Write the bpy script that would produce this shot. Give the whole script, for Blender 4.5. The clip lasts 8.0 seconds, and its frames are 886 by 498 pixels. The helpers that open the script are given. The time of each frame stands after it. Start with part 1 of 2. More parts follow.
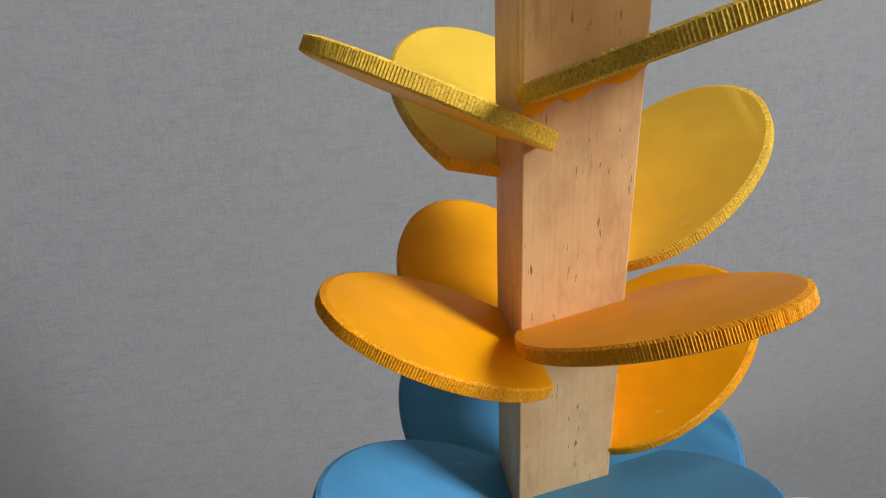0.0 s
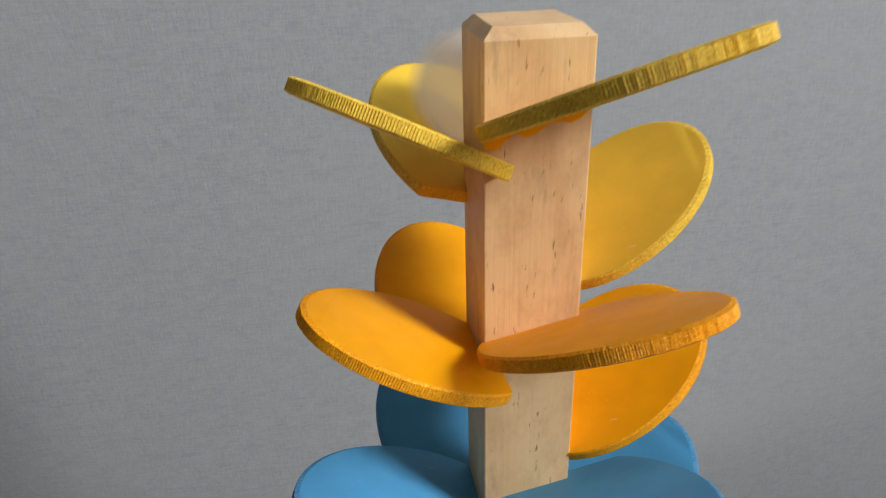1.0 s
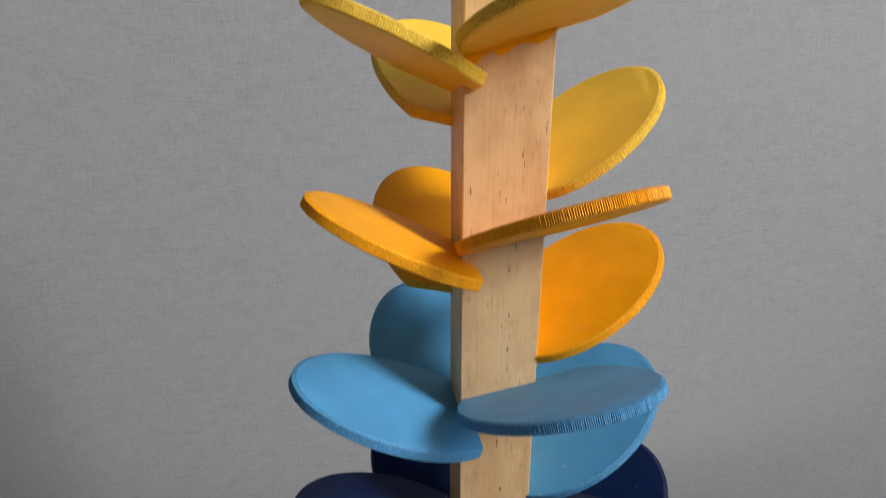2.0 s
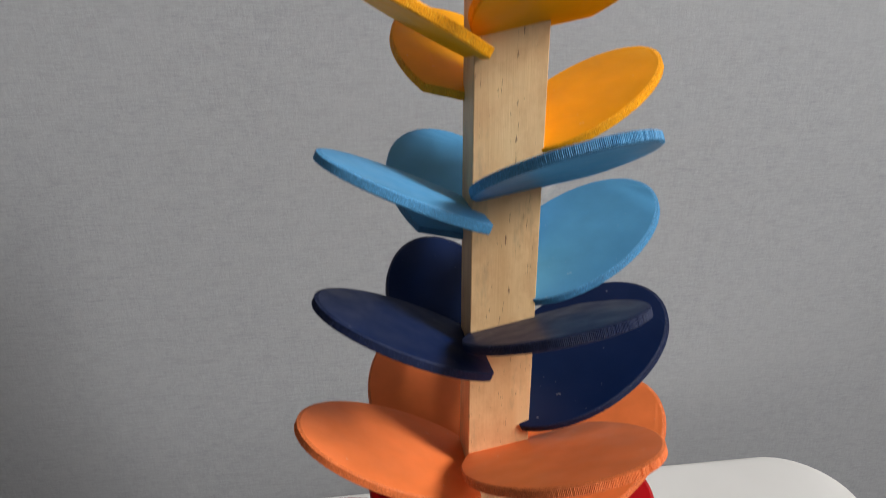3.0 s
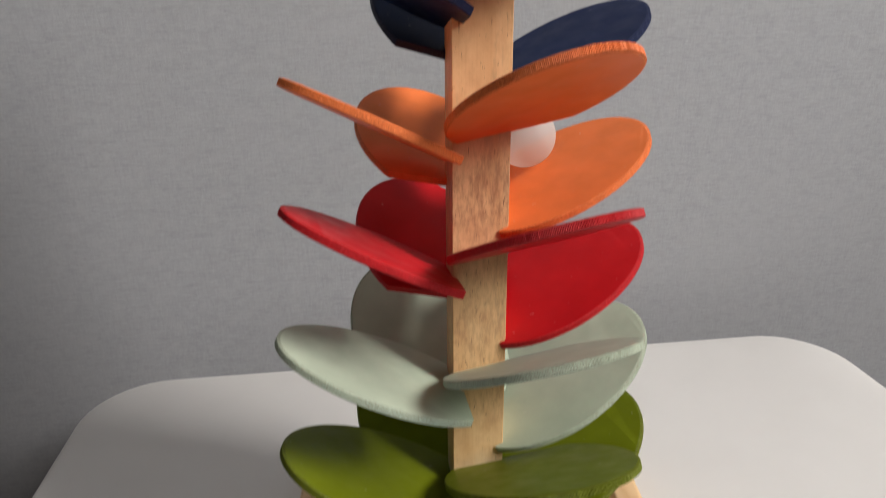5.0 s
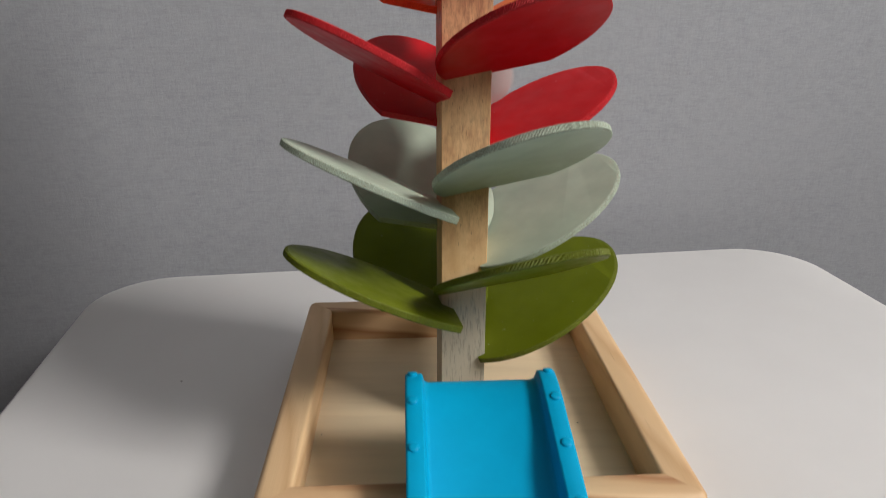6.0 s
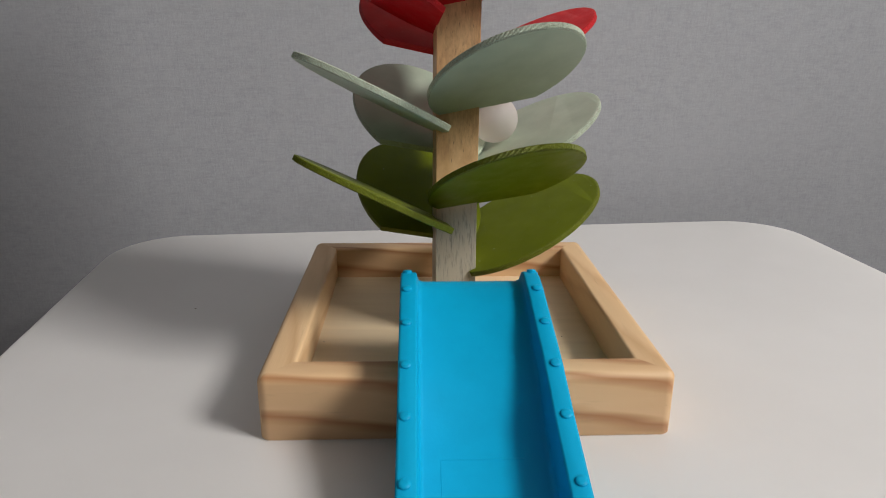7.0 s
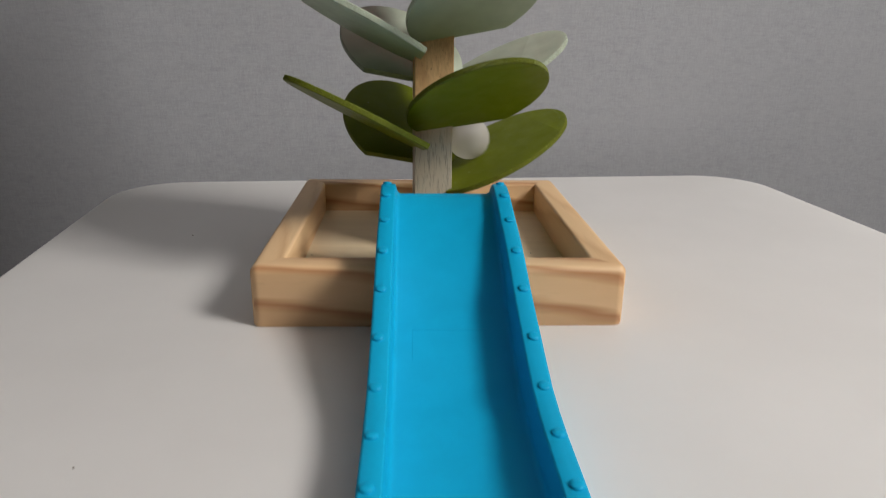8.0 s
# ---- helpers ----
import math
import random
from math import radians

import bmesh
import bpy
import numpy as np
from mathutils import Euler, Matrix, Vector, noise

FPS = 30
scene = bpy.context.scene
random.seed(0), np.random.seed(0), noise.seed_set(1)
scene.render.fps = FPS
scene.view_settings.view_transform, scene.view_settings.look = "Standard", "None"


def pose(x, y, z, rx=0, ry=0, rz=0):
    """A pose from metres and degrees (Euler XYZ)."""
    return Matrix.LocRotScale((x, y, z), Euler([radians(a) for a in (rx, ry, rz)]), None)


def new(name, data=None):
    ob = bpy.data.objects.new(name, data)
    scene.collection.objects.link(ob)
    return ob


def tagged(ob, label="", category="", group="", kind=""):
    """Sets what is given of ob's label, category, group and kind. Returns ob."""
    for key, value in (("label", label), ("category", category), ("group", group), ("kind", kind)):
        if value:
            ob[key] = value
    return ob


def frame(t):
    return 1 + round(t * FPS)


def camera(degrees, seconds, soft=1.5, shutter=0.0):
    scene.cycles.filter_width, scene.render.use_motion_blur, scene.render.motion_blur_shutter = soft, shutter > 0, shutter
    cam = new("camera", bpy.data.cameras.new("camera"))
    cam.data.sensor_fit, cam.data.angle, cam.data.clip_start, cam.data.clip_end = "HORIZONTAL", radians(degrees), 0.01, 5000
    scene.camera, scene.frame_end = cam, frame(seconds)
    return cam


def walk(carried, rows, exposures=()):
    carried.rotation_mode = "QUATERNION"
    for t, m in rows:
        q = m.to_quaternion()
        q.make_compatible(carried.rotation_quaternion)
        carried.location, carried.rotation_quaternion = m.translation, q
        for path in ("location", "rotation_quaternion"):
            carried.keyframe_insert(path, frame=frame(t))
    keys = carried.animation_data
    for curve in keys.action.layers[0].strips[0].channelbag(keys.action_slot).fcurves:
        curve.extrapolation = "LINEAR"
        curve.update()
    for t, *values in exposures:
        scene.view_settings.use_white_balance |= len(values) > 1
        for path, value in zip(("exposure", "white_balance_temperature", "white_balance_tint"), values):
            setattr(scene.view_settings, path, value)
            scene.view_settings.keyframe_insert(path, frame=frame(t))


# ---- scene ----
cam = camera(65.94, 8.0, soft=0.8, shutter=0.4)
# seconds, x, y, z, yaw, pitch, roll
PATH = [
    (0.0, -0.0362, -0.1447, 0.5322, -4.61, -27.99, 2.64),
    (0.5, -0.0368, -0.1448, 0.5307, -4.94, -27.06, 3.39),
    (1.0, -0.0324, -0.1590, 0.5396, -5.15, -26.49, 1.70),
    (1.2, -0.0308, -0.1657, 0.5450, -4.84, -25.95, 0.90),
    (2.3, -0.0256, -0.2132, 0.5019, -3.40, -23.19, 0.16),
    (2.5, -0.0232, -0.2226, 0.4897, -4.06, -22.99, 1.16),
    (3.0, -0.0328, -0.2428, 0.4571, -2.74, -22.61, 0.12),
    (3.5, -0.0289, -0.2562, 0.4173, -3.33, -20.56, 0.05),
    (4.0, -0.0280, -0.2673, 0.3805, -2.68, -20.09, 0.73),
    (4.5, -0.0288, -0.2786, 0.3487, -3.28, -19.82, 0.53),
    (5.0, -0.0288, -0.2961, 0.3262, -2.82, -20.86, 0.54),
    (5.2, -0.0273, -0.3090, 0.3122, -2.47, -21.59, 0.52),
    (6.3, -0.0303, -0.3736, 0.2317, -3.27, -19.43, -0.14),
    (6.5, -0.0272, -0.3849, 0.2194, -2.74, -18.32, -0.20),
    (7.0, -0.0235, -0.4131, 0.2005, -2.19, -18.11, -0.41),
    (7.5, -0.0209, -0.4378, 0.1877, -2.32, -17.89, -1.00),
    (8.0, -0.0143, -0.4656, 0.1653, -2.54, -18.54, -0.87),
]
EXPOSURES = [(0.0, 0.04, 6450, 7), (0.5, 0.02, 6350, 7), (1.0, 0.10, 6350, 5), (2.5, 0.16, 6550, 9), (3.0, 0.20, 6550, 8), (3.5, 0.22, 6600, 9), (4.0, 0.5, 6700, 9),
             (4.5, 0.30, 6800, 9), (5.0, 0.24, 6750, 10), (6.5, 0.02, 6500, 10), (7.0, 0.06, 6600, 10), (7.5, 0.07, 6600, 10), (8.0, 0.0, 6700, 10)]
walk(cam, [(t, pose(x, y, z, 90 + pitch, roll, yaw)) for t, x, y, z, yaw, pitch, roll in PATH], EXPOSURES)

# ---- light: an overcast sky outside, and its light through the one window in the right wall ----
world = bpy.data.worlds.new("sky")
world.use_nodes = True
scene.world = world
sky = world.node_tree.nodes.new("ShaderNodeTexSky")
sky.sky_type, sky.sun_disc = "NISHITA", False
sky.sun_elevation, sky.sun_rotation = radians(40), radians(90)
world.node_tree.nodes["Background"].inputs["Strength"].default_value = 0.1
world.node_tree.links.new(sky.outputs["Color"], world.node_tree.nodes["Background"].inputs["Color"])

FLOOR, CEIL = -0.74, 2.80
ROOM_L, ROOM_R, ROOM_F, ROOM_B = -2.8, 2.30, -3.4, 0.60
WALL_X, WALL_Y, WALL_YAW = 0.03, 0.345, 4.5
WIN_Y0, WIN_Y1, WIN_Z0, WIN_Z1 = -2.15, -0.50, 1.60, 2.74

lamp = bpy.data.lights.new("window_daylight", "AREA")
lamp.shape, lamp.size, lamp.size_y = "RECTANGLE", WIN_Y1 - WIN_Y0 - 0.06, WIN_Z1 - WIN_Z0 - 0.06
lamp.energy, lamp.color = 222.0, (1.0, 0.99, 0.98)
lamp_ob = new("window_daylight", lamp)
lamp_ob.matrix_world = pose(ROOM_R + 0.03, (WIN_Y0 + WIN_Y1) / 2, (WIN_Z0 + WIN_Z1) / 2, 0, 90, 0)


# ---- materials ----
def material(name, color, rough=0.5):
    mat = bpy.data.materials.new(name)
    mat.use_nodes = True
    n, l = mat.node_tree.nodes, mat.node_tree.links
    b = n["Principled BSDF"]
    b.inputs["Base Color"].default_value, b.inputs["Roughness"].default_value = (*color, 1), rough
    return mat, n, l, b


def coords(n, l, scale=(1, 1, 1), space="Object"):
    tc, mp = n.new("ShaderNodeTexCoord"), n.new("ShaderNodeMapping")
    mp.inputs["Scale"].default_value = scale
    l.new(tc.outputs[space], mp.inputs["Vector"])
    return mp.outputs["Vector"]


def grain(n, l, vec, scale, detail=4.0, rough=0.55):
    t = n.new("ShaderNodeTexNoise")
    t.inputs["Scale"].default_value, t.inputs["Detail"].default_value, t.inputs["Roughness"].default_value = scale, detail, rough
    l.new(vec, t.inputs["Vector"])
    return t.outputs["Fac"]


def ramp(n, l, fac, stops):
    r = n.new("ShaderNodeValToRGB")
    while len(r.color_ramp.elements) < len(stops):
        r.color_ramp.elements.new(0.5)
    for e, (p, c) in zip(r.color_ramp.elements, stops):
        e.position, e.color = p, (*c, 1)
    l.new(fac, r.inputs["Fac"])
    return r.outputs["Color"]


def mix(n, l, a, b, fac, mode="MIX"):
    m = n.new("ShaderNodeMix")
    m.data_type, m.blend_type = "RGBA", mode
    for sock, v in ((m.inputs[6], a), (m.inputs[7], b), (m.inputs[0], fac)):
        if isinstance(v, tuple):
            sock.default_value = (*v, 1)
        elif isinstance(v, float):
            sock.default_value = v
        else:
            l.new(v, sock)
    return m.outputs[2]


def bump(n, l, b, height, strength, distance):
    k = n.new("ShaderNodeBump")
    k.inputs["Strength"].default_value, k.inputs["Distance"].default_value = strength, distance
    l.new(height, k.inputs["Height"])
    l.new(k.outputs["Normal"], b.inputs["Normal"])
    return k


def add(n, l, a, b, op="ADD"):
    m = n.new("ShaderNodeMath")
    m.operation = op
    for sock, v in zip(m.inputs, (a, b)):
        if isinstance(v, float):
            sock.default_value = v
        else:
            l.new(v, sock)
    return m.outputs[0]


def paint(name, color, rough=0.42):
    """Satin paint on plywood: faint mottling, fine orange-peel relief and a few pale specks."""
    mat, n, l, b = material(name, color, rough)
    b.inputs["Specular IOR Level"].default_value = 0.14
    v = coords(n, l)
    dark = tuple(c * 0.86 for c in color)
    light = tuple(min(1.0, c * 1.06 + 0.004) for c in color)
    base = ramp(n, l, grain(n, l, v, 38.0), [(0.3, dark), (0.7, light)])
    speck = ramp(n, l, grain(n, l, v, 420.0, 1.0), [(0.765, (0, 0, 0)), (0.80, (0.5, 0.5, 0.5))])
    pale = tuple(min(1.0, c * 0.6 + 0.30) for c in color)
    l.new(mix(n, l, base, pale, speck), b.inputs["Base Color"])
    l.new(ramp(n, l, grain(n, l, v, 90.0), [(0.3, (rough - 0.06,) * 3), (0.7, (rough + 0.10,) * 3)]), b.inputs["Roughness"])
    bump(n, l, b, add(n, l, grain(n, l, v, 260.0), grain(n, l, v, 1500.0), "ADD"), 0.12, 0.0004)
    return mat


def sawn_rim(name, color):
    """The painted cut edge of a leaf: thin paint over sawn ply, bare warm wood in the deeper nicks."""
    mat, n, l, b = material(name, color, 0.6)
    b.inputs["Specular IOR Level"].default_value = 0.3
    v = coords(n, l)
    nick = grain(n, l, coords(n, l, (1, 1, 0.75)), 2300.0, 2.0)
    wide = grain(n, l, v, 160.0, 3.0)
    dark = (color[0] * 0.50 + 0.012, color[1] * 0.33 + 0.004, color[2] * 0.30)
    base = ramp(n, l, wide, [(0.3, tuple(c * 0.82 for c in color)), (0.7, tuple(min(1.0, c * 1.05) for c in color))])
    fleck = grain(n, l, v, 1500.0, 2.0, 0.6)
    pale = tuple(min(1.0, c * 1.5 + 0.05) for c in color)
    worn = mix(n, l, base, dark, ramp(n, l, nick, [(0.30, (0.7, 0.7, 0.7)), (0.48, (0.10, 0.10, 0.10)), (0.58, (0, 0, 0))]))
    l.new(mix(n, l, worn, pale, ramp(n, l, fleck, [(0.56, (0, 0, 0)), (0.66, (0.55, 0.55, 0.55))])), b.inputs["Base Color"])
    bump(n, l, b, nick, 0.35, 0.0004)
    return mat


def pine(name, along, light=(0.72, 0.50, 0.30), dark=(0.50, 0.29, 0.14), stains=0.0, figure=0.6, turns=40.0, dash=0.0):
    """Bare pine with grain running along one axis (0, 1, 2) of the piece."""
    mat, n, l, b = material(name, light, 0.5)
    s = [1.0, 1.0, 1.0]
    s[along] = 0.13
    v = coords(n, l, tuple(s))
    warp = grain(n, l, v, 55.0, 3.0)
    rings = n.new("ShaderNodeTexWave")
    rings.wave_type, rings.bands_direction, rings.wave_profile = "BANDS", "DIAGONAL", "SAW"
    rings.inputs["Scale"].default_value, rings.inputs["Distortion"].default_value = turns, 5.0
    rings.inputs["Detail"].default_value, rings.inputs["Detail Scale"].default_value = 3.0, 1.2
    l.new(v, rings.inputs["Vector"])
    bands = ramp(n, l, rings.outputs["Fac"], [(0.0, light), (0.55, tuple(0.75 * a + 0.25 * c for a, c in zip(light, dark))), (0.80, dark), (1.0, light)])
    tone = ramp(n, l, warp, [(0.3, tuple(c * 0.90 for c in light)), (0.7, tuple(min(1, c * 1.06) for c in light))])
    col = mix(n, l, tone, bands, figure)
    s2 = [1.0, 1.0, 1.0]
    s2[along] = 0.03
    pores = grain(n, l, coords(n, l, tuple(s2)), 900.0, 2.0)
    col = mix(n, l, col, tuple(c * 0.45 for c in dark), ramp(n, l, pores, [(0.68, (0, 0, 0)), (0.80, (0.35, 0.35, 0.35))]))
    if dash:
        s4 = [1.0, 1.0, 1.0]
        s4[along] = 0.16
        crack = grain(n, l, coords(n, l, tuple(s4)), 950.0, 3.0, 0.6)
        col = mix(n, l, col, (0.13, 0.055, 0.03), ramp(n, l, crack, [(0.66, (0, 0, 0)), (0.72, (dash,) * 3)]))
        mottle = grain(n, l, coords(n, l, (1, 1, 0.6)), 130.0, 5.0, 0.65)
        col = mix(n, l, col, (0.58, 0.31, 0.15), ramp(n, l, mottle, [(0.46, (0, 0, 0)), (0.72, (0.65, 0.65, 0.65))]))
    if stains:
        s3 = [1.0, 1.0, 1.0]
        s3[along] = 0.22
        blot = grain(n, l, coords(n, l, tuple(s3)), 120.0, 4.0, 0.7)
        col = mix(n, l, col, (0.16, 0.12, 0.10), ramp(n, l, blot, [(0.58, (0, 0, 0)), (0.75, (stains,) * 3)]))
    l.new(col, b.inputs["Base Color"])
    bump(n, l, b, pores, 0.18, 0.0004)
    return mat


LEAF_COLORS = {
    "pale yellow": (0.86, 0.55, 0.05),
    "amber yellow": (0.95, 0.395, 0.0),
    "sky blue": (0.085, 0.32, 0.60),
    "navy blue": (0.001, 0.011, 0.060),
    "orange": (0.92, 0.212, 0.055),
    "red": (0.55, 0.006, 0.012),
    "sage green": (0.45, 0.52, 0.40),
    "olive green": (0.135, 0.163, 0.002),
}
FACE = {k: paint("paint_" + k.replace(" ", "_"), c) for k, c in LEAF_COLORS.items()}
# thin paint over the cut wood: the yellows turn browner there
RIM_COLORS = {k: tuple(x * 0.85 for x in c) for k, c in LEAF_COLORS.items()}
RIM_COLORS["pale yellow"], RIM_COLORS["amber yellow"] = (0.86, 0.53, 0.05), (0.94, 0.37, 0.0)
RIM = {k: sawn_rim("rim_" + k.replace(" ", "_"), c) for k, c in RIM_COLORS.items()}

PINE_POST = pine("pine_post", 2, (0.80, 0.525, 0.27), (0.60, 0.31, 0.13), 0.40, 0.35, 22.0, 0.8)


def weather_post(mat):
    """The lower stretches of the post: brown-pored wood under the orange leaves, greyed wood above the tray."""
    n, l = mat.node_tree.nodes, mat.node_tree.links
    b = n["Principled BSDF"]
    src = b.inputs["Base Color"].links[0].from_socket
    tc, sep = n.new("ShaderNodeTexCoord"), n.new("ShaderNodeSeparateXYZ")
    l.new(tc.outputs["Object"], sep.inputs[0])
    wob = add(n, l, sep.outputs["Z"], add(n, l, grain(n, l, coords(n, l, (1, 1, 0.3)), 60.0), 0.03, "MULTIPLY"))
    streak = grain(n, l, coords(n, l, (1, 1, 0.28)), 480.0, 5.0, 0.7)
    grey = mix(n, l, (0.50, 0.45, 0.35), (0.16, 0.15, 0.13), ramp(n, l, grain(n, l, coords(n, l, (1, 1, 0.12)), 800.0, 4.0, 0.7), [(0.50, (0, 0, 0)), (0.70, (0.75, 0.75, 0.75))]))
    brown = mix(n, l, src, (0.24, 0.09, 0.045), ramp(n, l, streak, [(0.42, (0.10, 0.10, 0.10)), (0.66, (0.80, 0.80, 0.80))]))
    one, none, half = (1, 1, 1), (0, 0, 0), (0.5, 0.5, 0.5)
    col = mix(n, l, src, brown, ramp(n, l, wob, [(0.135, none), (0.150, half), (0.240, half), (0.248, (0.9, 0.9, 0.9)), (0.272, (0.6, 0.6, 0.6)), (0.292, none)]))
    col = mix(n, l, col, grey, ramp(n, l, wob, [(0.098, one), (0.124, none)]))
    l.new(col, b.inputs["Base Color"])


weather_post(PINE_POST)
PINE_X = pine("pine_rail_long", 0, (0.72, 0.475, 0.26), (0.40, 0.165, 0.06), 0.18, 0.88, 30.0)
PINE_Y = pine("pine_rail_side", 1, (0.72, 0.48, 0.26), (0.50, 0.26, 0.11), 0.10, 0.5, 30.0)
PLY = pine("pine_tray_floor", 0, (0.73, 0.57, 0.365), (0.60, 0.43, 0.25), 0.0, 0.2)


def make_table_white():
    mat, n, l, b = material("table_laminate", (0.74, 0.715, 0.69), 0.42)
    v = coords(n, l)
    l.new(ramp(n, l, grain(n, l, v, 9.0), [(0.3, (0.722, 0.697, 0.672)), (0.7, (0.762, 0.737, 0.712))]), b.inputs["Base Color"])
    bump(n, l, b, grain(n, l, v, 700.0), 0.06, 0.0003)
    return mat


def make_wallpaper():
    """Grey wallpaper with a soft linen weave: broken threads both ways, uneven blotches of tone."""
    mat, n, l, b = material("linen_wallpaper", (0.34, 0.345, 0.355), 0.75)
    across = grain(n, l, coords(n, l, (0.22, 1, 1)), 420.0, 5.0, 0.75)
    down = grain(n, l, coords(n, l, (1, 1, 0.22)), 420.0, 5.0, 0.75)
    weave = add(n, l, across, down)
    slub = grain(n, l, coords(n, l, (0.25, 1, 1)), 130.0, 5.0, 0.75)
    patch = grain(n, l, coords(n, l), 70.0, 5.0, 0.65)
    cloud = grain(n, l, coords(n, l), 6.0, 3.0)
    col = ramp(n, l, add(n, l, weave, 0.5, "MULTIPLY"), [(0.36, (0.300, 0.304, 0.319)), (0.64, (0.404, 0.409, 0.428))])
    col = mix(n, l, col, (0.288, 0.293, 0.306), ramp(n, l, slub, [(0.50, (0, 0, 0)), (0.74, (0.75, 0.75, 0.75))]))
    col = mix(n, l, col, (0.405, 0.407, 0.418), ramp(n, l, patch, [(0.45, (0, 0, 0)), (0.70, (0.5, 0.5, 0.5))]))
    col = mix(n, l, col, (0.385, 0.387, 0.400), ramp(n, l, cloud, [(0.4, (0, 0, 0)), (0.7, (0.35, 0.35, 0.35))]))
    l.new(col, b.inputs["Base Color"])
    bump(n, l, b, add(n, l, weave, slub), 0.20, 0.0008)
    return mat


def plain(name, color, rough, scale, spread=0.06):
    mat, n, l, b = material(name, color, rough)
    v = coords(n, l)
    l.new(ramp(n, l, grain(n, l, v, scale), [(0.3, tuple(c * (1 - spread) for c in color)), (0.7, tuple(min(1, c * (1 + spread)) for c in color))]), b.inputs["Base Color"])
    bump(n, l, b, grain(n, l, v, scale * 14), 0.1, 0.0005)
    return mat


TABLE_WHITE = make_table_white()
WALLPAPER = make_wallpaper()
PLASTER = plain("grey_wall_paint", (0.13, 0.13, 0.135), 0.8, 6.0)
CEILING_WHITE = plain("ceiling_paint", (0.20, 0.20, 0.20), 0.85, 6.0)
FLOOR_WOOD = plain("floor_laminate", (0.12, 0.09, 0.07), 0.5, 5.0, 0.15)
SLIDE_BLUE = plain("blue_plastic", (0.0, 0.345, 0.585), 0.42, 60.0, 0.03)
SLIDE_BLUE.node_tree.nodes["Principled BSDF"].inputs["Specular IOR Level"].default_value = 0.12
TABLE_LEG = plain("white_metal_leg", (0.70, 0.70, 0.69), 0.4, 40.0)
WINDOW_WHITE = plain("window_white", (0.8, 0.8, 0.8), 0.4, 30.0)
SPECK = plain("speck_dark", (0.20, 0.16, 0.13), 0.7, 200.0)


def make_ball_plastic():
    """Frosted clear plastic: lets light through, diffuses it."""
    mat, n, l, b = material("frosted_plastic", (0.78, 0.73, 0.69), 0.5)
    out = n["Material Output"]
    tl, tr, gl = n.new("ShaderNodeBsdfTranslucent"), n.new("ShaderNodeBsdfTransparent"), n.new("ShaderNodeMixShader")
    tl.inputs["Color"].default_value = (0.90, 0.85, 0.80, 1)
    m2 = n.new("ShaderNodeMixShader")
    gl.inputs[0].default_value, m2.inputs[0].default_value = 0.50, 0.40
    v = coords(n, l)
    bump(n, l, b, grain(n, l, v, 900.0), 0.05, 0.0003)
    l.new(b.outputs[0], gl.inputs[1])
    l.new(tl.outputs[0], gl.inputs[2])
    l.new(gl.outputs[0], m2.inputs[1])
    l.new(tr.outputs[0], m2.inputs[2])
    l.new(m2.outputs[0], out.inputs["Surface"])
    return mat


BALL_PLASTIC = make_ball_plastic()


# ---- mesh helpers ----
def part(name, bm, mats, parent=None, label="", smooth=None):
    """Links a bmesh as one mesh object, under a thing or part if one is given."""
    bmesh.ops.recalc_face_normals(bm, faces=bm.faces)
    me = bpy.data.meshes.new(name)
    bm.to_mesh(me)
    bm.free()
    for m in (mats if isinstance(mats, (list, tuple)) else [mats]):
        me.materials.append(m)
    if smooth is not None:
        for p in me.polygons:
            p.use_smooth = True
        me.set_sharp_from_angle(angle=radians(smooth))
    ob = new(name, me)
    if parent:
        ob.parent = parent
    if label:
        ob["label"] = label
    return ob


def box(bm, x0, x1, y0, y1, z0, z1, bevel=0.0, segments=2, foot=True):
    r = bmesh.ops.create_cube(bm, size=1)
    vs = r["verts"]
    for v in vs:
        v.co = Vector((x0 + (v.co.x + 0.5) * (x1 - x0), y0 + (v.co.y + 0.5) * (y1 - y0), z0 + (v.co.z + 0.5) * (z1 - z0)))
    if bevel:
        edges = list({e for v in vs for e in v.link_edges if foot or max(q.co.z for q in e.verts) > (z0 + z1) / 2})
        bmesh.ops.bevel(bm, geom=edges, offset=bevel, segments=segments, profile=0.5, affect="EDGES")
    return bm


def loft(bm, rings, closed_ring=True, caps=True):
    """Skins a list of equal rings of points."""
    rows = [[bm.verts.new(p) for p in ring] for ring in rings]
    n = len(rows[0])
    for a, b in zip(rows, rows[1:]):
        for i in range(n if closed_ring else n - 1):
            j = (i + 1) % n
            bm.faces.new((a[i], a[j], b[j], b[i]))
    if caps:
        bm.faces.new(rows[0][::-1])
        bm.faces.new(rows[-1])
    return rows


# ---- the room ----
def wall_back():
    ob = part("wall_back", box(bmesh.new(), -2.9, 2.35, 0, 0.12, FLOOR, CEIL), WALLPAPER)
    ob.matrix_world = pose(WALL_X, WALL_Y, 0, 0, 0, WALL_YAW)
    return ob


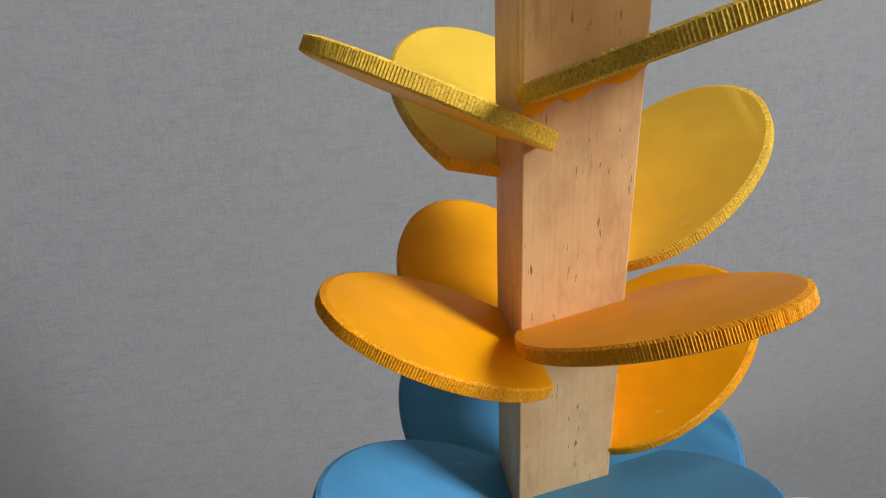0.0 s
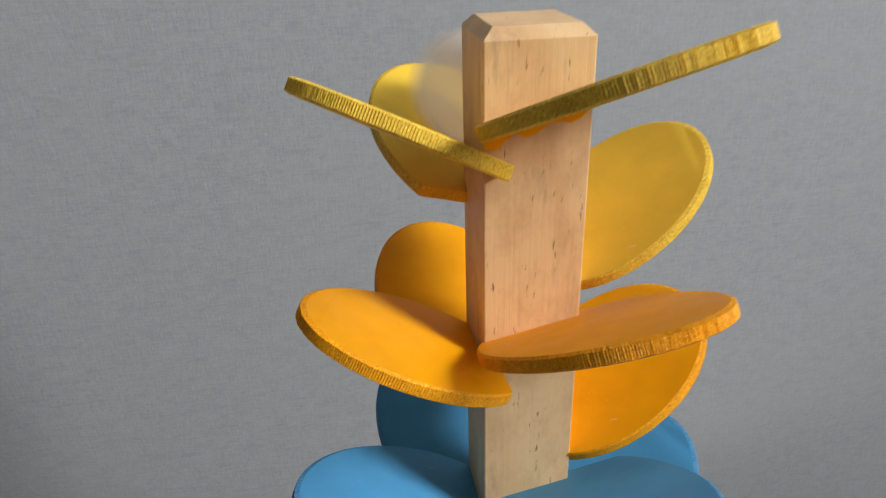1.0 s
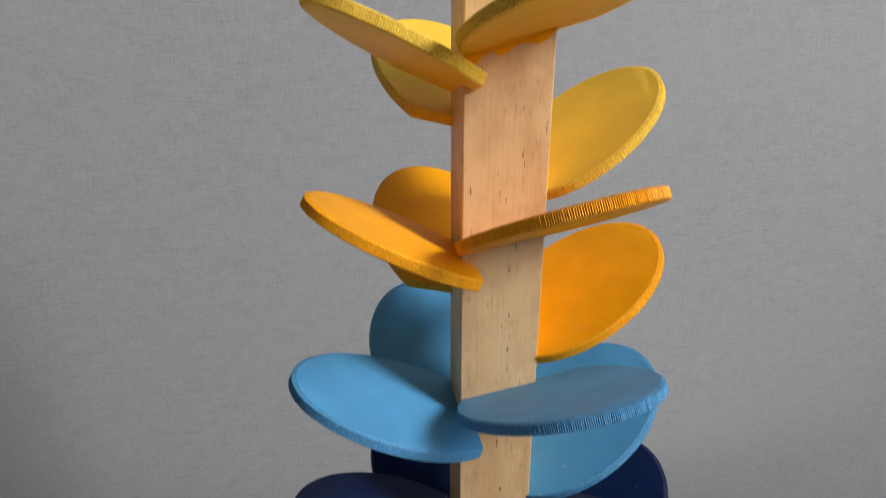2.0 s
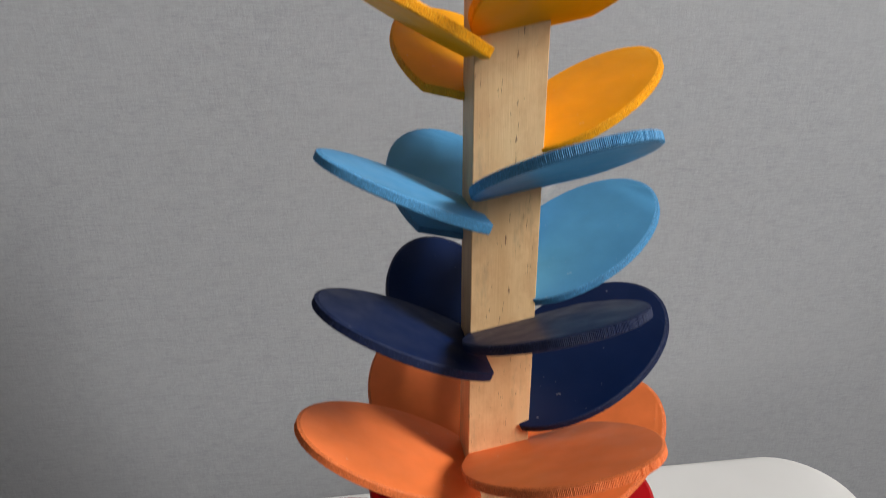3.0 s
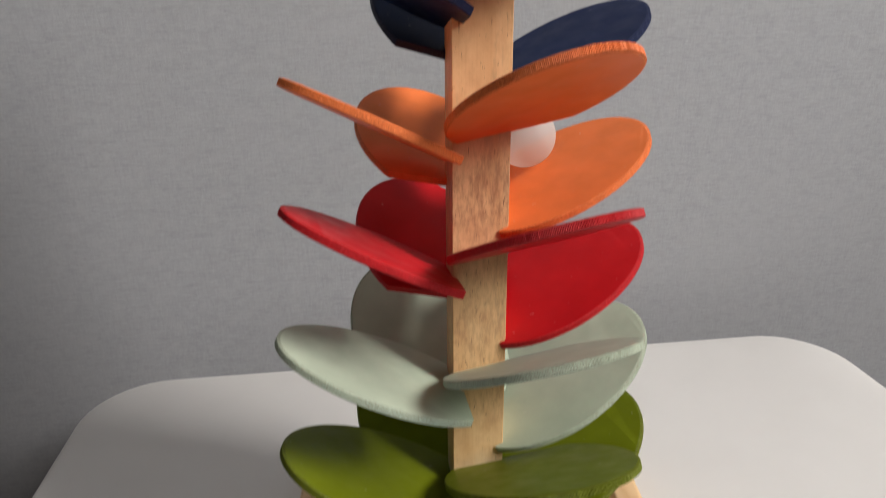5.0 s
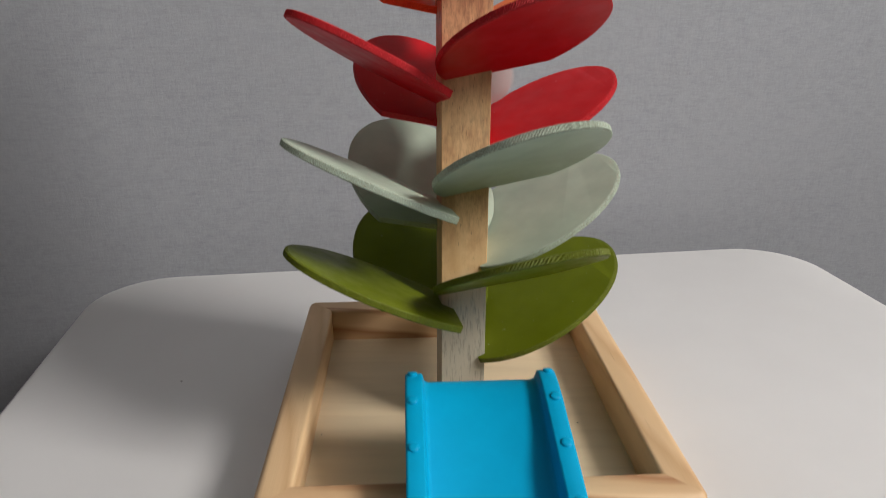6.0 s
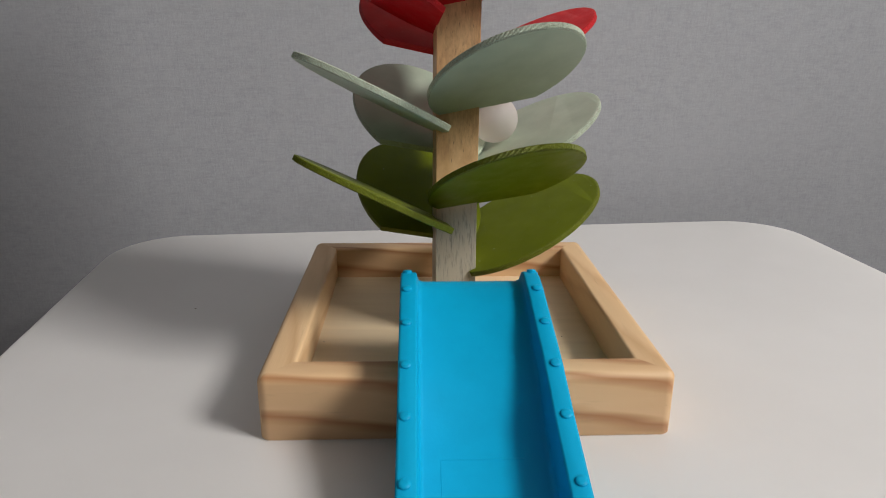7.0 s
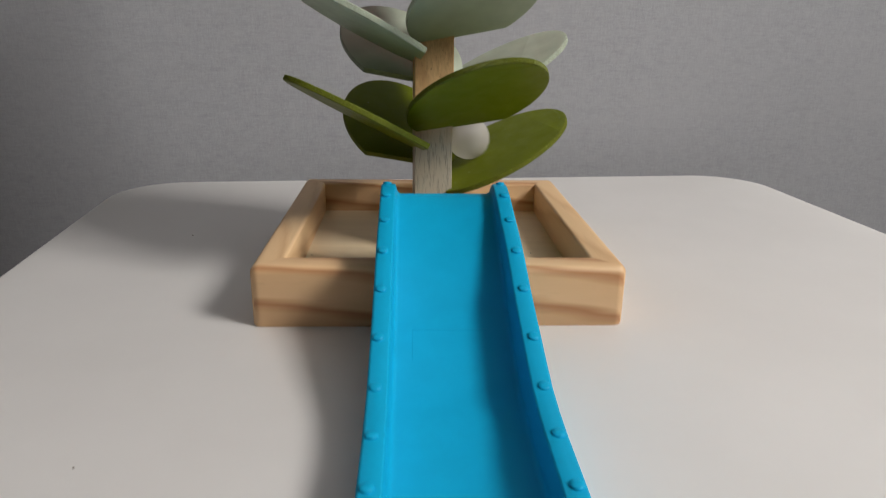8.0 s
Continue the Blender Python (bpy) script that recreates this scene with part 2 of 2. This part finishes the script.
def room():
    t = 0.12
    tagged(part("floor", box(bmesh.new(), ROOM_L - t, ROOM_R + t, ROOM_F - t, ROOM_B + t, FLOOR - 0.1, FLOOR), FLOOR_WOOD), "plain brown laminate floor of the room", "floor", kind="structure")
    tagged(part("ceiling", box(bmesh.new(), ROOM_L - t, ROOM_R + t, ROOM_F - t, ROOM_B + t, CEIL, CEIL + 0.1), CEILING_WHITE), "plain grey ceiling of the room", "ceiling", kind="structure")
    tagged(wall_back(), "grey linen-textured wallpaper on the wall behind the table", "wall", kind="structure")
    tagged(part("wall_left", box(bmesh.new(), ROOM_L - t, ROOM_L, ROOM_F, ROOM_B + t, FLOOR, CEIL), PLASTER), "plain grey painted wall", "wall", kind="structure")
    tagged(part("wall_front", box(bmesh.new(), ROOM_L - t, ROOM_R + t, ROOM_F - t, ROOM_F, FLOOR, CEIL), PLASTER), "plain grey painted wall", "wall", kind="structure")
    bm = bmesh.new()
    for y0, y1, z0, z1 in ((ROOM_F, WIN_Y0, FLOOR, CEIL), (WIN_Y1, ROOM_B + t, FLOOR, CEIL), (WIN_Y0, WIN_Y1, FLOOR, WIN_Z0), (WIN_Y0, WIN_Y1, WIN_Z1, CEIL)):
        box(bm, ROOM_R, ROOM_R + t, y0, y1, z0, z1)
    tagged(part("wall_right", bm, PLASTER), "plain grey painted wall with a window opening", "wall", kind="structure")
    bm = bmesh.new()
    f = 0.03
    for y0, y1, z0, z1 in ((WIN_Y0, WIN_Y0 + f, WIN_Z0, WIN_Z1), (WIN_Y1 - f, WIN_Y1, WIN_Z0, WIN_Z1), (WIN_Y0 + f, WIN_Y1 - f, WIN_Z0, WIN_Z0 + f), (WIN_Y0 + f, WIN_Y1 - f, WIN_Z1 - f, WIN_Z1)):
        box(bm, ROOM_R + 0.05, ROOM_R + 0.09, y0, y1, z0, z1)
    tagged(part("window_1", bm, WINDOW_WHITE), "white window frame in the wall opening", "window", kind="structure")


room()

# ---- the table ----
TABLE_YAW = 4.70


def rounded_rect(x0, x1, y0, y1, r, seg=10):
    pts = []
    for cx, cy, a0 in ((x1 - r, y1 - r, 0), (x0 + r, y1 - r, 90), (x0 + r, y0 + r, 180), (x1 - r, y0 + r, 270)):
        for i in range(seg + 1):
            a = radians(a0 + 90 * i / seg)
            pts.append((cx + r * math.cos(a), cy + r * math.sin(a)))
    return pts


def table():
    top = new("table")
    top.matrix_world = pose(0.0291, 0.2750, 0, 0, 0, TABLE_YAW)
    w, d, r = 0.3425, 1.15, 0.062
    rings = []
    for inset, z in ((0.010, -0.024), (0.003, -0.022), (0.0, -0.017), (0.0, -0.006), (0.0015, -0.002), (0.005, 0.0)):
        rings.append([(x, y, z) for x, y in rounded_rect(-w + inset, w - inset, -d + inset, -inset, r)])
    bm = bmesh.new()
    loft(bm, rings)
    part("tabletop", bm, TABLE_WHITE, top, smooth=40)
    for x in (-0.27, 0.27):
        for y in (-0.10, -1.05):
            bm = bmesh.new()
            loft(bm, [[(x + q * math.cos(a * math.pi / 8), y + q * math.sin(a * math.pi / 8), z) for a in range(16)] for q, z in ((0.012, FLOOR), (0.019, -0.10), (0.019, -0.0235))])
            part("leg", bm, TABLE_LEG, top, smooth=40)
    tagged(top, "white laminate table with rounded corners", "table")


table()

# ---- the marble tree: pine post in a tray, with eight tiers of four tilted leaves ----
PHI = 3.18
HALF, HALF_D = 0.0125, 0.0133
A1, A2, CHORD_DROP = 0.0089, 0.0096, 0.0102
THICK = 0.0037
# leaf outline, in radii: middle along and out from the chord, outward stretch, lean upstream
MID_ALONG, MID_OUT, STRETCH, LEAN = 0.0235, 0.8958, 1.2523, 0.1645
# tier: colour, height, upstream reach, downstream reach
TIERS = [
    ("pale yellow", 0.4890, 0.0247, 0.0126),
    ("amber yellow", 0.4318, 0.0293, 0.0129),
    ("sky blue", 0.3760, 0.0323, 0.0131),
    ("navy blue", 0.3186, 0.0351, 0.0133),
    ("orange", 0.2625, 0.0376, 0.0135),
    ("red", 0.2064, 0.0419, 0.0137),
    ("sage green", 0.1475, 0.0435, 0.0140),
    ("olive green", 0.0907, 0.0454, 0.0142),
]
# each leaf by side and tier: radius, outward tilt, extra slope of its chord, and its set in the slot: up, upstream, outward
FRONT = [
    (0.0256, 19.4, 0.1, 0.0008, 0.0001, -0.0000),
    (0.0271, 27.5, -2.1, -0.0021, -0.0000, -0.0016),
    (0.0290, 26.0, -1.3, -0.0012, 0.0007, 0.0002),
    (0.0310, 23.5, 0.6, 0.0004, -0.0010, 0.0003),
    (0.0358, 26.4, 0.6, -0.0006, 0.0021, 0.0012),
    (0.0376, 24.6, 0.3, 0.0004, 0.0018, -0.0002),
    (0.0407, 27.9, 0.8, 0.0002, 0.0021, 0.0009),
    (0.0421, 28.2, -1.0, 0.0000, 0.0024, 0.0007),
]
LEFT = [
    (0.0234, 26.2, -0.0, 0.0000, 0.0009, -0.0006),
    (0.0255, 28.1, -5.8, 0.0026, 0.0008, 0.0000),
    (0.0292, 24.6, -5.1, 0.0016, 0.0003, -0.0005),
    (0.0326, 25.5, -2.0, 0.0010, -0.0024, -0.0021),
    (0.0360, 25.2, 0.3, 0.0012, -0.0036, 0.0018),
    (0.0386, 27.1, 0.9, 0.0013, -0.0014, 0.0018),
    (0.0429, 25.7, -0.9, 0.0007, -0.0014, -0.0012),
    (0.0452, 26.0, 1.3, -0.0006, 0.0017, -0.0029),
]
BACK = [
    (0.0285, 21.4, -0.9, 0.0002, -0.0009, -0.0002),
    (0.0285, 23.9, -0.4, -0.0001, -0.0007, -0.0000),
    (0.0301, 25.2, 0.0, 0.0009, -0.0005, 0.0002),
    (0.0304, 30.3, 4.1, -0.0001, 0.0018, 0.0007),
    (0.0371, 21.9, -0.1, 0.0002, 0.0009, -0.0007),
    (0.0382, 26.2, 1.3, -0.0004, 0.0007, -0.0004),
    (0.0435, 27.3, 0.1, 0.0000, -0.0004, 0.0000),
    (0.0420, 29.2, 0.2, 0.0012, 0.0000, 0.0002),
]
RIGHT = [
    (0.0231, 32.2, -1.2, -0.0010, -0.0011, 0.0004),
    (0.0266, 27.0, -2.6, 0.0000, -0.0020, 0.0002),
    (0.0294, 25.6, 1.2, -0.0011, -0.0017, 0.0000),
    (0.0353, 24.0, -0.1, -0.0000, -0.0017, -0.0004),
    (0.0391, 22.8, -1.7, -0.0013, -0.0002, -0.0009),
    (0.0394, 23.9, 0.2, -0.0004, -0.0016, 0.0006),
    (0.0442, 24.8, -0.1, -0.0001, 0.0005, -0.0002),
    (0.0461, 24.0, 0.1, 0.0002, 0.0003, -0.0003),
]
# side: turn about the post, height against the tier, its leaves
SIDES = {"front": (0, 0.0142, FRONT), "left": (-90, 0.0, LEFT), "back": (180, -0.0150, BACK), "right": (90, -0.0275, RIGHT)}


def leaf_frame(tier, side):
    """Chord middle, along (upstream), outward and up vectors of a leaf in the tree's space, and its half chord."""
    _, z, u, d = TIERS[tier]
    turn, step, sizes = SIDES[side]
    r, lift, slope, up, upstream, outward = sizes[tier]
    tilt, slope = radians(lift), radians(slope)
    up_end, down_end = Vector((u, -A1, 0)), Vector((-d, -A2, -CHORD_DROP))
    along = (up_end - down_end).normalized()
    flat = Vector((along.y, -along.x, 0)).normalized()
    n = flat.cross(along)
    n = n if n.z > 0 else -n
    along, n = along * math.cos(slope) + n * math.sin(slope), n * math.cos(slope) - along * math.sin(slope)
    out = flat * math.cos(tilt) + n * math.sin(tilt)
    normal = along.cross(out)
    normal = normal if normal.z > 0 else -normal
    spin = Matrix.Rotation(radians(turn), 3, "Z")
    mid = spin @ ((up_end + down_end) / 2 + along * upstream + flat * outward) + Vector((0, 0, z + step + up))
    return mid, spin @ along, spin @ out, spin @ normal, (up_end - down_end).length / 2, r


def leaf_mesh(r, rng):
    """A round ply leaf cut straight where it enters the post; the rim keeps the ridges of the saw."""
    start = math.asin(-MID_OUT / STRETCH)
    span = math.pi - 2 * start
    seg = int(r * span * 1.12 / 0.00031)
    bm = bmesh.new()
    t = THICK / 2
    prof = [(-0.0006, -t), (0.0, -t + 0.0005), (0.0, t - 0.0005), (-0.0006, t)]
    pts = []
    for i in range(seg + 1):
        tooth = 0.000042 if i % 2 else -0.000042
        pts.append((start + span * i / seg, tooth * rng.uniform(0.6, 1.3) + rng.uniform(-1, 1) * 0.00002, rng.uniform(-1, 1) * 0.00013))
    rows = []
    for k, (dr, z) in enumerate(prof):
        row = []
        for a, j, jz in pts:
            q = r + dr + (j if k in (1, 2) else j * 0.6)
            out = q * (MID_OUT + STRETCH * math.sin(a))
            row.append(bm.verts.new((q * (MID_ALONG + math.cos(a)) + LEAN * out, out, z + (jz * 0.8 if k in (1, 2) else 0))))
        rows.append(row)
    for k in range(3):
        for i in range(seg):
            f = bm.faces.new((rows[k][i], rows[k][i + 1], rows[k + 1][i + 1], rows[k + 1][i]))
            f.material_index = 1
    bm.faces.new(rows[0][::-1])
    bm.faces.new(rows[3])
    f = bm.faces.new((rows[0][0], rows[1][0], rows[2][0], rows[3][0], rows[3][-1], rows[2][-1], rows[1][-1], rows[0][-1]))
    f.material_index = 1
    return bm


TRAY_X, TRAY_Y, TRAY_H, RIM_W, TRAY_FLOOR = 0.1055, 0.1110, 0.0358, 0.0180, 0.0121


def mitred_rail(cx, cy, normal):
    """One board of the tray, mitred at both ends: its rounded section runs along one side and half round both corners."""
    r, b, e = 0.0055, 0.0045, 0.0022
    sec = [(0.0006, 0.0), (0.0, 0.0008), (0.0, TRAY_H - b)]
    sec += [(b - b * math.cos(radians(a)), TRAY_H - b + b * math.sin(radians(a))) for a in (22, 45, 68, 90)]
    sec += [(RIM_W - e + e * math.sin(radians(a)), TRAY_H - e + e * math.cos(radians(a))) for a in (0, 30, 60, 90)]
    sec += [(RIM_W, 0.0)]
    rings = []
    for a in (-45, -30, -15, 0, 0, 15, 30, 45):
        first = len(rings) < 4
        t = radians(normal + a)
        c = radians(normal + (-45 if first else 45))
        sx, sy = (1 if math.cos(c) > 0 else -1), (1 if math.sin(c) > 0 else -1)
        ax, ay = cx + sx * (TRAY_X - r), cy + sy * (TRAY_Y - r)
        ring = []
        for d, z in sec:
            if d < r:
                ring.append((ax + (r - d) * math.cos(t), ay + (r - d) * math.sin(t), z))
            else:
                ring.append((ax - sx * (d - r), ay - sy * (d - r), z))
        rings.append(ring)
    bm = bmesh.new()
    loft(bm, rings)
    bmesh.ops.remove_doubles(bm, verts=bm.verts, dist=0.000002)
    bmesh.ops.dissolve_degenerate(bm, dist=0.000002, edges=bm.edges)
    return bm


def marble_tree():
    tree = new("marble_tree")
    tagged(tree, "wooden marble run tree with rainbow-coloured round leaves in a pine tray", "toy")
    bm = box(bmesh.new(), -HALF, HALF, -HALF_D, HALF_D, TRAY_FLOOR, 0.5171)
    top = [e for e in bm.edges if all(v.co.z > 0.4 for v in e.verts)]
    bmesh.ops.bevel(bm, geom=top, offset=0.0026, segments=1, profile=0.5, affect="EDGES")
    side = [e for e in bm.edges if abs(e.verts[0].co.z - e.verts[1].co.z) > 0.3]
    bmesh.ops.bevel(bm, geom=side, offset=0.0004, segments=2, profile=0.5, affect="EDGES")
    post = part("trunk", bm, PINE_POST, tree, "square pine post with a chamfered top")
    post.matrix_basis = pose(0, 0, 0, 0, 0, PHI)
    rng = random.Random(5)
    turn = Matrix.Rotation(radians(PHI), 4, "Z")
    for tier, (colour, *_) in enumerate(TIERS):
        for side in SIDES:
            mid, along, out, normal, half, r = leaf_frame(tier, side)
            leaf = part("leaf", leaf_mesh(r, rng), [FACE[colour], RIM[colour]], tree, colour + " painted round leaf with a sawn rim", smooth=20)
            m = Matrix((along, out, normal)).transposed().to_4x4()
            if m.determinant() < 0:
                m = Matrix((along, out, -normal)).transposed().to_4x4()
            leaf.matrix_basis = turn @ Matrix.Translation(mid) @ m
    # ragged paint left on the post under the top front leaf
    mid, along, out, normal, _, _ = leaf_frame(0, "front")
    bm = bmesh.new()
    rows = [[], []]
    for i in range(26):
        x = -HALF + 2 * HALF * i / 25
        z = mid.z - (Vector((x, -HALF_D, 0)) - Vector((mid.x, mid.y, 0))).dot(normal) / normal.z
        low = z - 0.0034 - rng.uniform(0, 0.0009) - 0.0007 * math.sin(i * 0.7)
        for row, y in zip(rows, (-HALF_D - 0.00035, -HALF_D + 0.0005)):
            row.append((bm.verts.new((x, y, z)), bm.verts.new((x, y, low))))
    for i in range(25):
        (a, b0), (c, d) = rows[0][i], rows[0][i + 1]
        (e, f0), (g, h) = rows[1][i], rows[1][i + 1]
        bm.faces.new((a, b0, d, c))
        bm.faces.new((e, g, h, f0))
        bm.faces.new((b0, f0, h, d))
    smear = part("paint_smear", bm, FACE["amber yellow"], tree, "ragged run of yellow paint on the post")
    smear.matrix_basis = turn.copy()
    cx, cy = 0.0021, -0.0007
    for normal, mat in ((270, PINE_X), (0, PINE_Y), (90, PINE_X), (180, PINE_Y)):
        part("tray_rail", mitred_rail(cx, cy, normal), mat, tree, "mitred pine board with rounded edges", smooth=40)
    in_x, in_y = TRAY_X - RIM_W + 0.002, TRAY_Y - RIM_W + 0.002
    part("tray_floor", box(bmesh.new(), cx - in_x, cx + in_x, cy - in_y, cy + in_y, 0.004, TRAY_FLOOR), PLY, tree, "thin plywood tray floor")



marble_tree()

# ---- the blue slide ----
SLIDE_X, SLIDE_W = 0.0060, 0.0345
# y, rail top height, depth of the chute under the rails
SLIDE = [(-0.0490, 0.0655, 0.0045), (-0.0505, 0.0680, 0.0055), (-0.0545, 0.0696, 0.0063), (-0.0620, 0.0694, 0.0070), (-0.0743, 0.0673, 0.0085), (-0.0875, 0.0636, 0.010), (-0.101, 0.0599, 0.0125), (-0.1155, 0.0561, 0.0140),
         (-0.130, 0.0518, 0.0170), (-0.1435, 0.0466, 0.0205), (-0.157, 0.0413, 0.0205), (-0.173, 0.0360, 0.0205), (-0.189, 0.0309, 0.0205), (-0.2035, 0.0264, 0.0205),
         (-0.218, 0.0223, 0.0170), (-0.2325, 0.0203, 0.0170), (-0.248, 0.0195, 0.0170), (-0.278, 0.0195, 0.0170), (-0.303, 0.0190, 0.0170), (-0.320, 0.0190, 0.0170)]


def slide():
    thing = new("slide")
    tagged(thing, "bright blue plastic slide with bolted side rails leaning on the tray", "slide")
    rings = []
    for y, z, h in SLIDE:
        w, ri = SLIDE_W, 0.0095
        sec = []
        outer = [(w + 0.0040, -h - 0.003), (w + 0.0040, -0.0012), (w + 0.0036, -0.0003), (w + 0.0027, 0)]
        inner = [(w - 0.0040, 0), (w - 0.0047, -0.0004), (w - 0.0051, -0.0014), (w - 0.0054, -h + 0.0028), (w - 0.0061, -h + 0.0010), (w - 0.0080, -h)]
        right = outer + inner
        sec = [(x, dz) for x, dz in right] + [(-x, dz) for x, dz in right[::-1]]
        sec += [(-w - 0.0025, -h - 0.003), (-w + 0.006, -h - 0.0025), (w - 0.006, -h - 0.0025), (w + 0.0025, -h - 0.003)]
        rings.append([(SLIDE_X + x, y, max(z + dz, 0.0006)) for x, dz in sec])
    bm = bmesh.new()
    loft(bm, rings)
    part("chute", bm, SLIDE_BLUE, thing, smooth=50)

    ys, zs = [s[0] for s in SLIDE][::-1], [s[1] for s in SLIDE][::-1]
    floor_z = [s[1] - s[2] for s in SLIDE][::-1]

    def strip(pts, wide):
        bm = bmesh.new()
        rings = []
        for (x, y), side in pts:
            z = max(float(np.interp(y, ys, floor_z)), 0.0034)
            ox, oy = (wide, 0) if side else (0, wide)
            rings.append([(x - ox, y - oy, z - 0.0004), (x - ox * 0.5, y - oy * 0.5, z + 0.00008), (x + ox * 0.5, y + oy * 0.5, z + 0.00008), (x + ox, y + oy, z - 0.0004)])
        loft(bm, rings)
        part("moulded_line", bm, SLIDE_BLUE, thing, "faint raised moulding line", smooth=60)

    strip([((x, -0.1585), False) for x in np.linspace(SLIDE_X - 0.0195, SLIDE_X + 0.0175, 6)], 0.0005)
    strip([((SLIDE_X - 0.0195, y), True) for y in np.linspace(-0.159, -0.178, 5)], 0.0005)
    # hooks under the top end
    for x in (-0.012, 0.012):
        part("hook", box(bmesh.new(), SLIDE_X + x - 0.004, SLIDE_X + x + 0.004, -0.052, -0.046, 0.050, 0.0575, 0.0012, 2), SLIDE_BLUE, thing, smooth=50)
    for y in (-0.0540, -0.0743, -0.101, -0.130, -0.157, -0.189, -0.218, -0.248, -0.278, -0.306):
        z = float(np.interp(y, ys, zs))
        slope = math.atan2(float(np.interp(y + 0.006, ys, zs)) - float(np.interp(y - 0.006, ys, zs)), 0.012)
        for x in (-SLIDE_W, SLIDE_W):
            bm = bmesh.new()
            loft(bm, [[(q * math.cos(a * math.pi / 8), q * math.sin(a * math.pi / 8), h) for a in range(16)] for q, h in ((0.0026, -0.0008), (0.0026, 0.0007), (0.0022, 0.0011), (0.0010, 0.0013))])
            bolt = part("bolt", bm, SLIDE_BLUE, thing, smooth=40)
            bolt.matrix_basis = pose(SLIDE_X + x + (0.0003 if x > 0 else -0.0003), y, z, math.degrees(slope))


slide()


def crumb(x, y, z, size, seed):
    rng = random.Random(seed)
    bm = bmesh.new()
    bmesh.ops.create_icosphere(bm, subdivisions=1, radius=size)
    for v in bm.verts:
        v.co = Vector((v.co.x * rng.uniform(0.7, 1.3), v.co.y * rng.uniform(0.7, 1.3), v.co.z * 0.4 + size * 0.38))
    ob = part("crumb", bm, SPECK)
    ob.matrix_world = pose(x, y, z, 0, 0, seed * 40)
    tagged(ob, "tiny dark crumb lying on the pale surface", "crumb", "crumbs")


for i, (x, y, z, size) in enumerate(((-0.1872, 0.0600, 0.0, 0.0008), (-0.1437, -0.2378, 0.0, 0.0006), (0.0689, -0.0191, TRAY_FLOOR, 0.0006), (-0.0817, -0.0227, TRAY_FLOOR, 0.0005))):
    crumb(x, y, z, size, i + 1)


# ---- the ball ----
BALL_R = 0.0150
bm = bmesh.new()
bmesh.ops.create_uvsphere(bm, u_segments=48, v_segments=32, radius=BALL_R)
ball = part("ball", bm, BALL_PLASTIC, smooth=180)
tagged(ball, "frosted translucent white plastic ball rolling down the leaves", "ball")

RING = ("front", "left", "back", "right")


def ball_place(s):
    """Where the ball lies s leaves down the run: it rolls in the groove between each leaf and the post."""
    s = min(max(s, 0.0), 31.999)

    def on_leaf(k, f):
        mid, along, out, normal, _, _ = leaf_frame(k // 4, RING[k % 4])
        turn = Matrix.Rotation(radians(SIDES[RING[k % 4]][0]), 3, "Z")
        reach = HALF + BALL_R
        flat = turn @ Vector((reach - 2 * reach * f, -reach, 0))
        # height at which the ball touches the leaf's upper face
        p = Vector((flat.x, flat.y, 0))
        z = mid.z - ((p - Vector((mid.x, mid.y, 0))).dot(normal)) / normal.z + (BALL_R + THICK / 2) / normal.z
        return Vector((flat.x, flat.y, z))

    k, f = int(s), s - int(s)
    p = on_leaf(k, f)
    # round the corner to the next leaf
    if f > 0.86 and k < 31:
        p = p.lerp(on_leaf(k + 1, 0.0), (f - 0.86) / 0.14 * 0.5)
    elif f < 0.14 and k > 0:
        p = p.lerp(on_leaf(k - 1, 1.0), (0.14 - f) / 0.14 * 0.5)
    return Matrix.Rotation(radians(PHI), 3, "Z") @ p


BALL_RUN = [
    (0.0, 0.0), (0.3, 0.0), (0.4, 0.08), (0.5, 0.35), (0.6, 0.85), (0.7, 1.30), (0.8, 1.70), (0.9, 2.00), (1.0, 2.35), (1.1, 2.95), (1.2, 3.42),
    (1.3, 3.80), (1.4, 4.25), (1.5, 4.70), (1.6, 5.10), (1.7, 5.50), (1.8, 5.85), (1.9, 6.20), (2.0, 6.60), (2.1, 7.00), (2.2, 7.38), (2.3, 7.72), (2.4, 8.20), (2.5, 8.60),
    (2.6, 9.10), (2.7, 9.52), (2.8, 10.0), (2.9, 10.3), (3.0, 10.75), (3.1, 11.3), (3.2, 11.6), (3.3, 11.95), (3.4, 12.34), (3.5, 12.7), (3.6, 13.2), (3.7, 13.65), (3.8, 14.0),
    (3.9, 14.3), (4.0, 14.9), (4.1, 15.45), (4.2, 15.85), (4.3, 16.2), (4.4, 16.62), (4.5, 17.2), (4.6, 17.65), (4.7, 18.0), (4.8, 18.35), (4.9, 18.7), (5.0, 19.0), (5.1, 19.25),
    (5.2, 19.6), (5.3, 20.0), (5.4, 20.45), (5.5, 20.9), (5.6, 21.3), (5.7, 21.7), (5.8, 22.05), (5.9, 22.4), (6.0, 22.8), (6.1, 23.25), (6.2, 23.7), (6.3, 24.17), (6.4, 24.52),
    (6.5, 25.0), (6.6, 25.5), (6.7, 25.95), (6.8, 26.3), (6.9, 26.7), (7.0, 27.1), (7.1, 27.3), (7.2, 27.65), (7.3, 28.15), (7.4, 28.6), (7.5, 29.15), (7.6, 29.6), (7.7, 30.0),
    (7.8, 30.3), (7.9, 30.7), (8.0, 31.17),
]


def motions():
    walk(ball, [(t, Matrix.Translation(ball_place(s))) for t, s in BALL_RUN])


motions()
